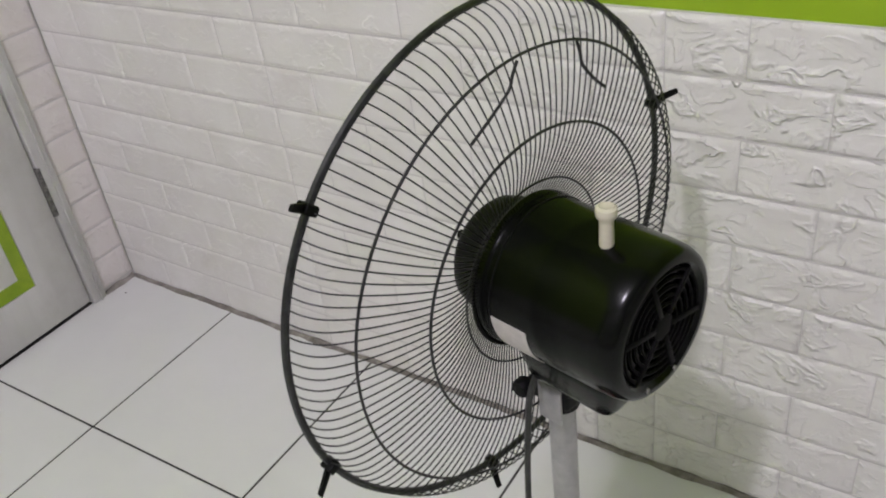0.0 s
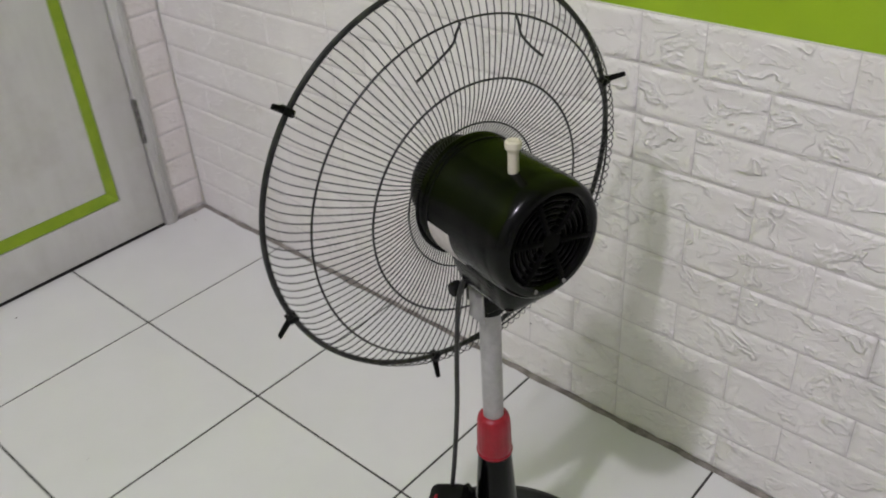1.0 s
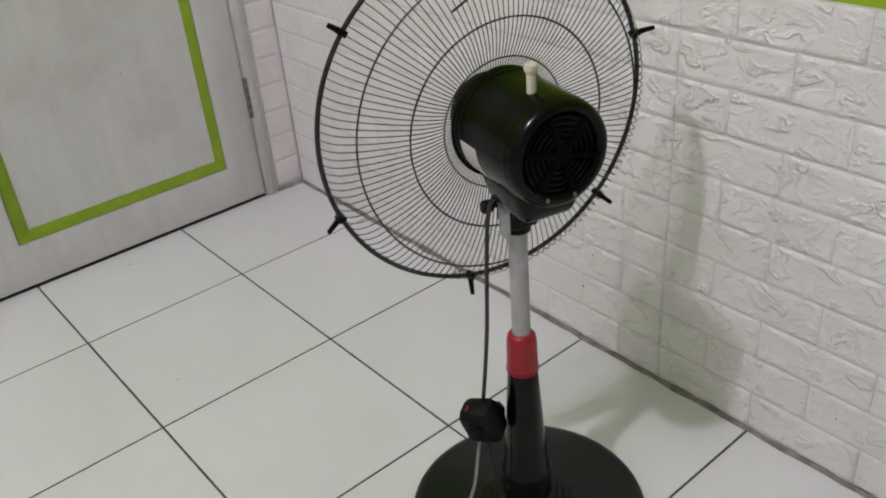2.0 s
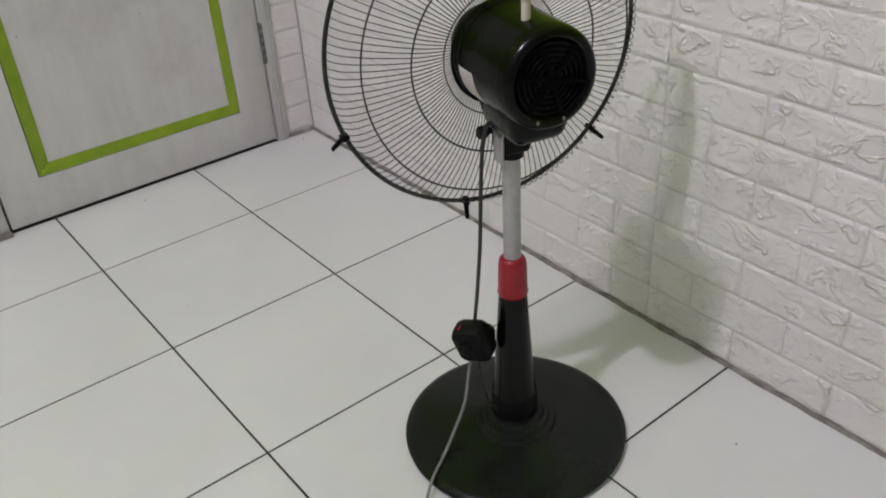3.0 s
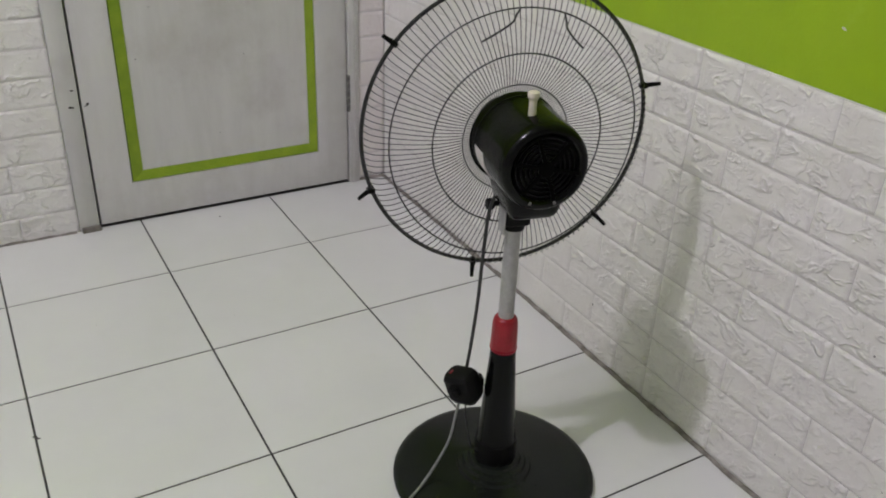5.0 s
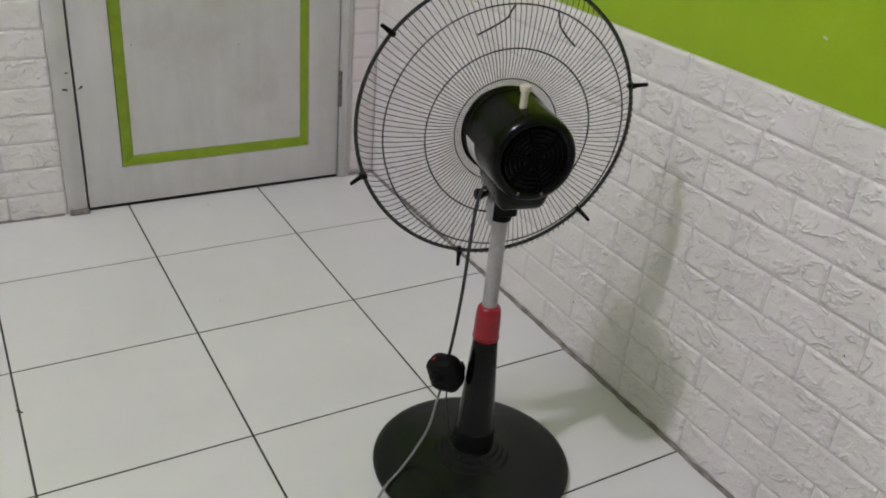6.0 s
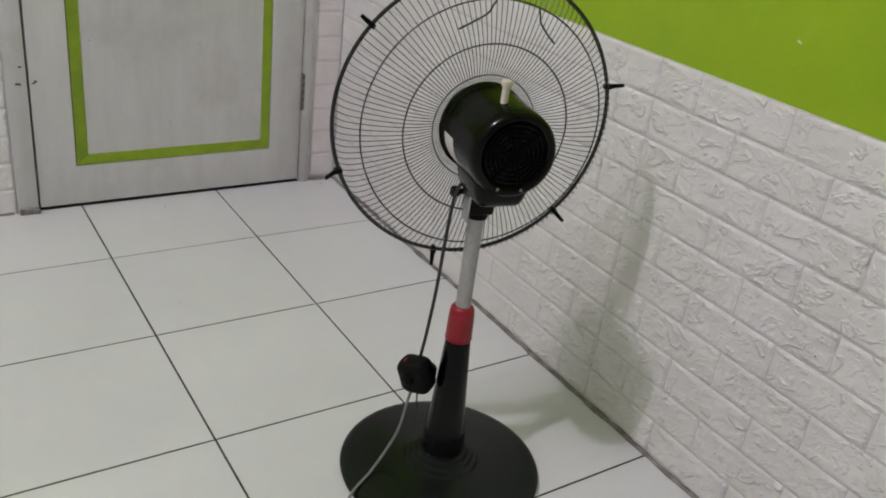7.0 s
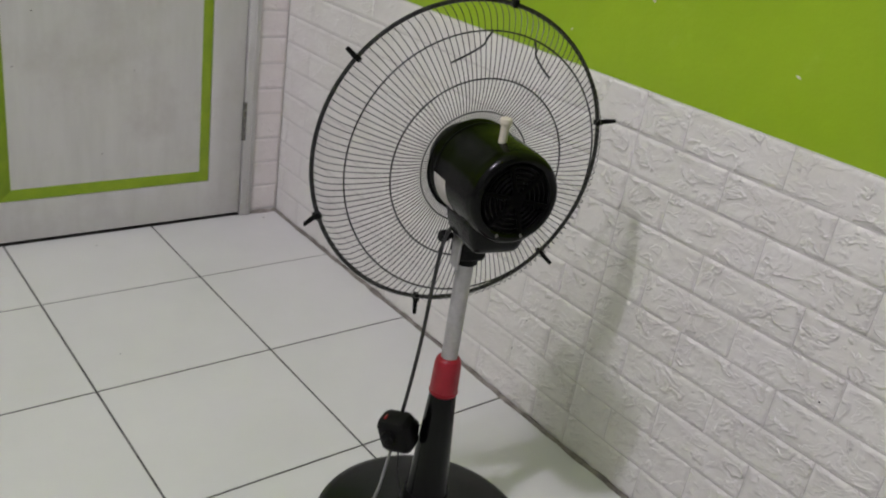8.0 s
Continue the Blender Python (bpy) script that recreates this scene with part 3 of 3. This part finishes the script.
for cx, cz, sx, sz in ((1.604, 0.878, 0.006, 0.0022), (1.30, 0.93, 0.004, 0.003), (1.78, 0.84, 0.005, 0.0022), (1.12, 0.84, 0.004, 0.002)):
    chip = bmesh.new()
    bmesh.ops.create_icosphere(chip, subdivisions=1, radius=1.0, matrix=Matrix.Diagonal((sx, 0.0007, sz, 1)))
    part("paint_chip", chip, FOAM_BACK, right_wall, "small pale chip in the paint", at=pose(cx, 0.008, cz, 0, random.uniform(-30, 30), 0))


# ---- foam bricks: a few carved shapes shared by all ----
def carved(width, height, seed, material, depth):
    """A brick with chiselled relief, local x along, z up, y into the wall; its back lies open on the sheet."""
    nx, nz = max(8, int(width / 0.0046)), 15
    bm = bmesh.new()
    grid = []
    side, level = 0.0008, 0.0016
    for i in range(nx + 1):
        col = []
        for k in range(nz + 1):
            # rows bunch at the borders, so that the edge is crisp
            u, v = i / nx, k / nz
            x, z = side + u * (width - 2 * side), level + v * (height - 2 * level)
            edge = min(u * width, (1 - u) * width, v * height, (1 - v) * height)
            e = min(1.0, edge / 0.0042)
            e = e * e * (3 - 2 * e)
            p = Vector((x * 17 + seed * 7.3, z * 30, seed * 3.1))
            warp = Vector((noise.noise(p * 0.8), noise.noise(p * 0.8 + Vector((9, 4, 2))), 0)) * 0.9
            a = noise.noise(p + warp)
            # terraces with soft lips, as pressed into foam
            t1 = 1 / (1 + math.exp(-(a - 0.10) * 40))
            t2 = 1 / (1 + math.exp(-(a + 0.20) * 40))
            ridge = math.exp(-((a - 0.13) / 0.05) ** 2)
            rise = 0.0009 + depth * (0.0008 * t1 + 0.0006 * t2 + 0.0014 * ridge)
            # the raised lip along the brick's border
            lip = math.exp(-((edge - 0.0065) / 0.0030) ** 2) * 0.0007
            col.append(bm.verts.new((x, 0.0042 - (0.0010 + rise * 1.05) * (0.12 + 0.88 * e) - lip, z)))
        grid.append(col)
    for i in range(nx):
        for k in range(nz):
            bm.faces.new((grid[i][k], grid[i + 1][k], grid[i + 1][k + 1], grid[i][k + 1]))
    border = [e for e in bm.edges if len(e.link_faces) == 1]
    ext = bmesh.ops.extrude_edge_only(bm, edges=border)
    for v in [g for g in ext["geom"] if isinstance(g, bmesh.types.BMVert)]:
        v.co.y = 0.0055
    me = bpy.data.meshes.new("brick")
    bm.normal_update()
    bmesh.ops.recalc_face_normals(bm, faces=bm.faces[:])
    bm.to_mesh(me)
    bm.free()
    me.materials.append(material)
    for p in me.polygons:
        p.use_smooth = True
    me.set_sharp_from_angle(angle=radians(55))
    return me


SHAPES = {}


def brick_shape(width, kind, material, depth):
    key = (round(width, 3), kind, material.name)
    if key not in SHAPES:
        SHAPES[key] = carved(width, ROW, kind + 1, material, depth)
    return SHAPES[key]


def lay_bricks(wall, at, x0, x1, first, rise=0.0, even=(0, 0.1, 0.3, 0.5), odd=(0, 0.2, 0.4, 0.6), material=FOAM, worn_to=-9.0):
    """Rows of bricks between x0 and x1; first: where the pressed sheet's own edge lies; up to worn_to the foam is pressed flat."""
    inverse = wall.matrix_world.inverted()
    for row in range(10):
        z = FOAM_TOP - ROW * (row + 1) + rise
        joints = {x0, x1}
        n0 = int(math.floor((x0 - first) / 0.70)) - 1
        for s in range(n0, n0 + 12):
            start = first + 0.70 * s
            cuts = even if row % 2 == 0 else odd
            joints |= {round(start + c, 4) for c in cuts if x0 + 0.02 < start + c < x1 - 0.02}
        line = sorted(joints)
        for i, (a, b) in enumerate(zip(line, line[1:])):
            kind = (round((a - first) / 0.1) + 3 * (row % 2)) % 5
            worn = material is FOAM_PINK or b < worn_to
            skin = FOAM_WORN if material is FOAM and worn else material
            part("brick", brick_shape(b - a, kind, skin, 0.35 if worn else 1.0), skin, wall, at=inverse @ at @ pose(a, 0.0, z))


lay_bricks(right_wall, RIGHT_WALL, 0.0, 2.60, 1.338, worn_to=1.16)
lay_bricks(door_wall, pose(0, DOOR_Y, 0), -1.85, JAMB_L - 0.001, JAMB_L - 0.591, -0.010, (0, 0.2, 0.4, 0.6), (0.04, 0.24, 0.44, 0.64))
lay_bricks(door_wall, pose(0, DOOR_Y, 0), JAMB_R + 0.001, CORNER_X + 0.004, JAMB_R - 0.60, 0.008, material=FOAM_PINK)


# ---- floor tiles ----
def tile_mesh(w, d):
    bm = box(0, w, 0, d, -0.006, 0.0, 0.0007, segments=1)
    me = bpy.data.meshes.new("tile")
    bm.to_mesh(me)
    bm.free()
    me.materials.append(TILE)
    return me


TILES = {}
xs = [LEFT_X] + [-0.4 * k for k in range(7, -1, -1)] + [0.50]
ys = [BACK_Y] + [0.4 * k for k in range(-8, 2)] + [DOOR_Y + 0.006]
for xa, xb in zip(xs, xs[1:]):
    for ya, yb in zip(ys, ys[1:]):
        key = (round(xb - xa, 3), round(yb - ya, 3))
        if key not in TILES:
            TILES[key] = tile_mesh(xb - xa - 0.0044, yb - ya - 0.0044)
        part("tile", TILES[key], TILE, floor, at=pose(xa + 0.0022, ya + 0.0022, random.uniform(-0.0002, 0.0002)))
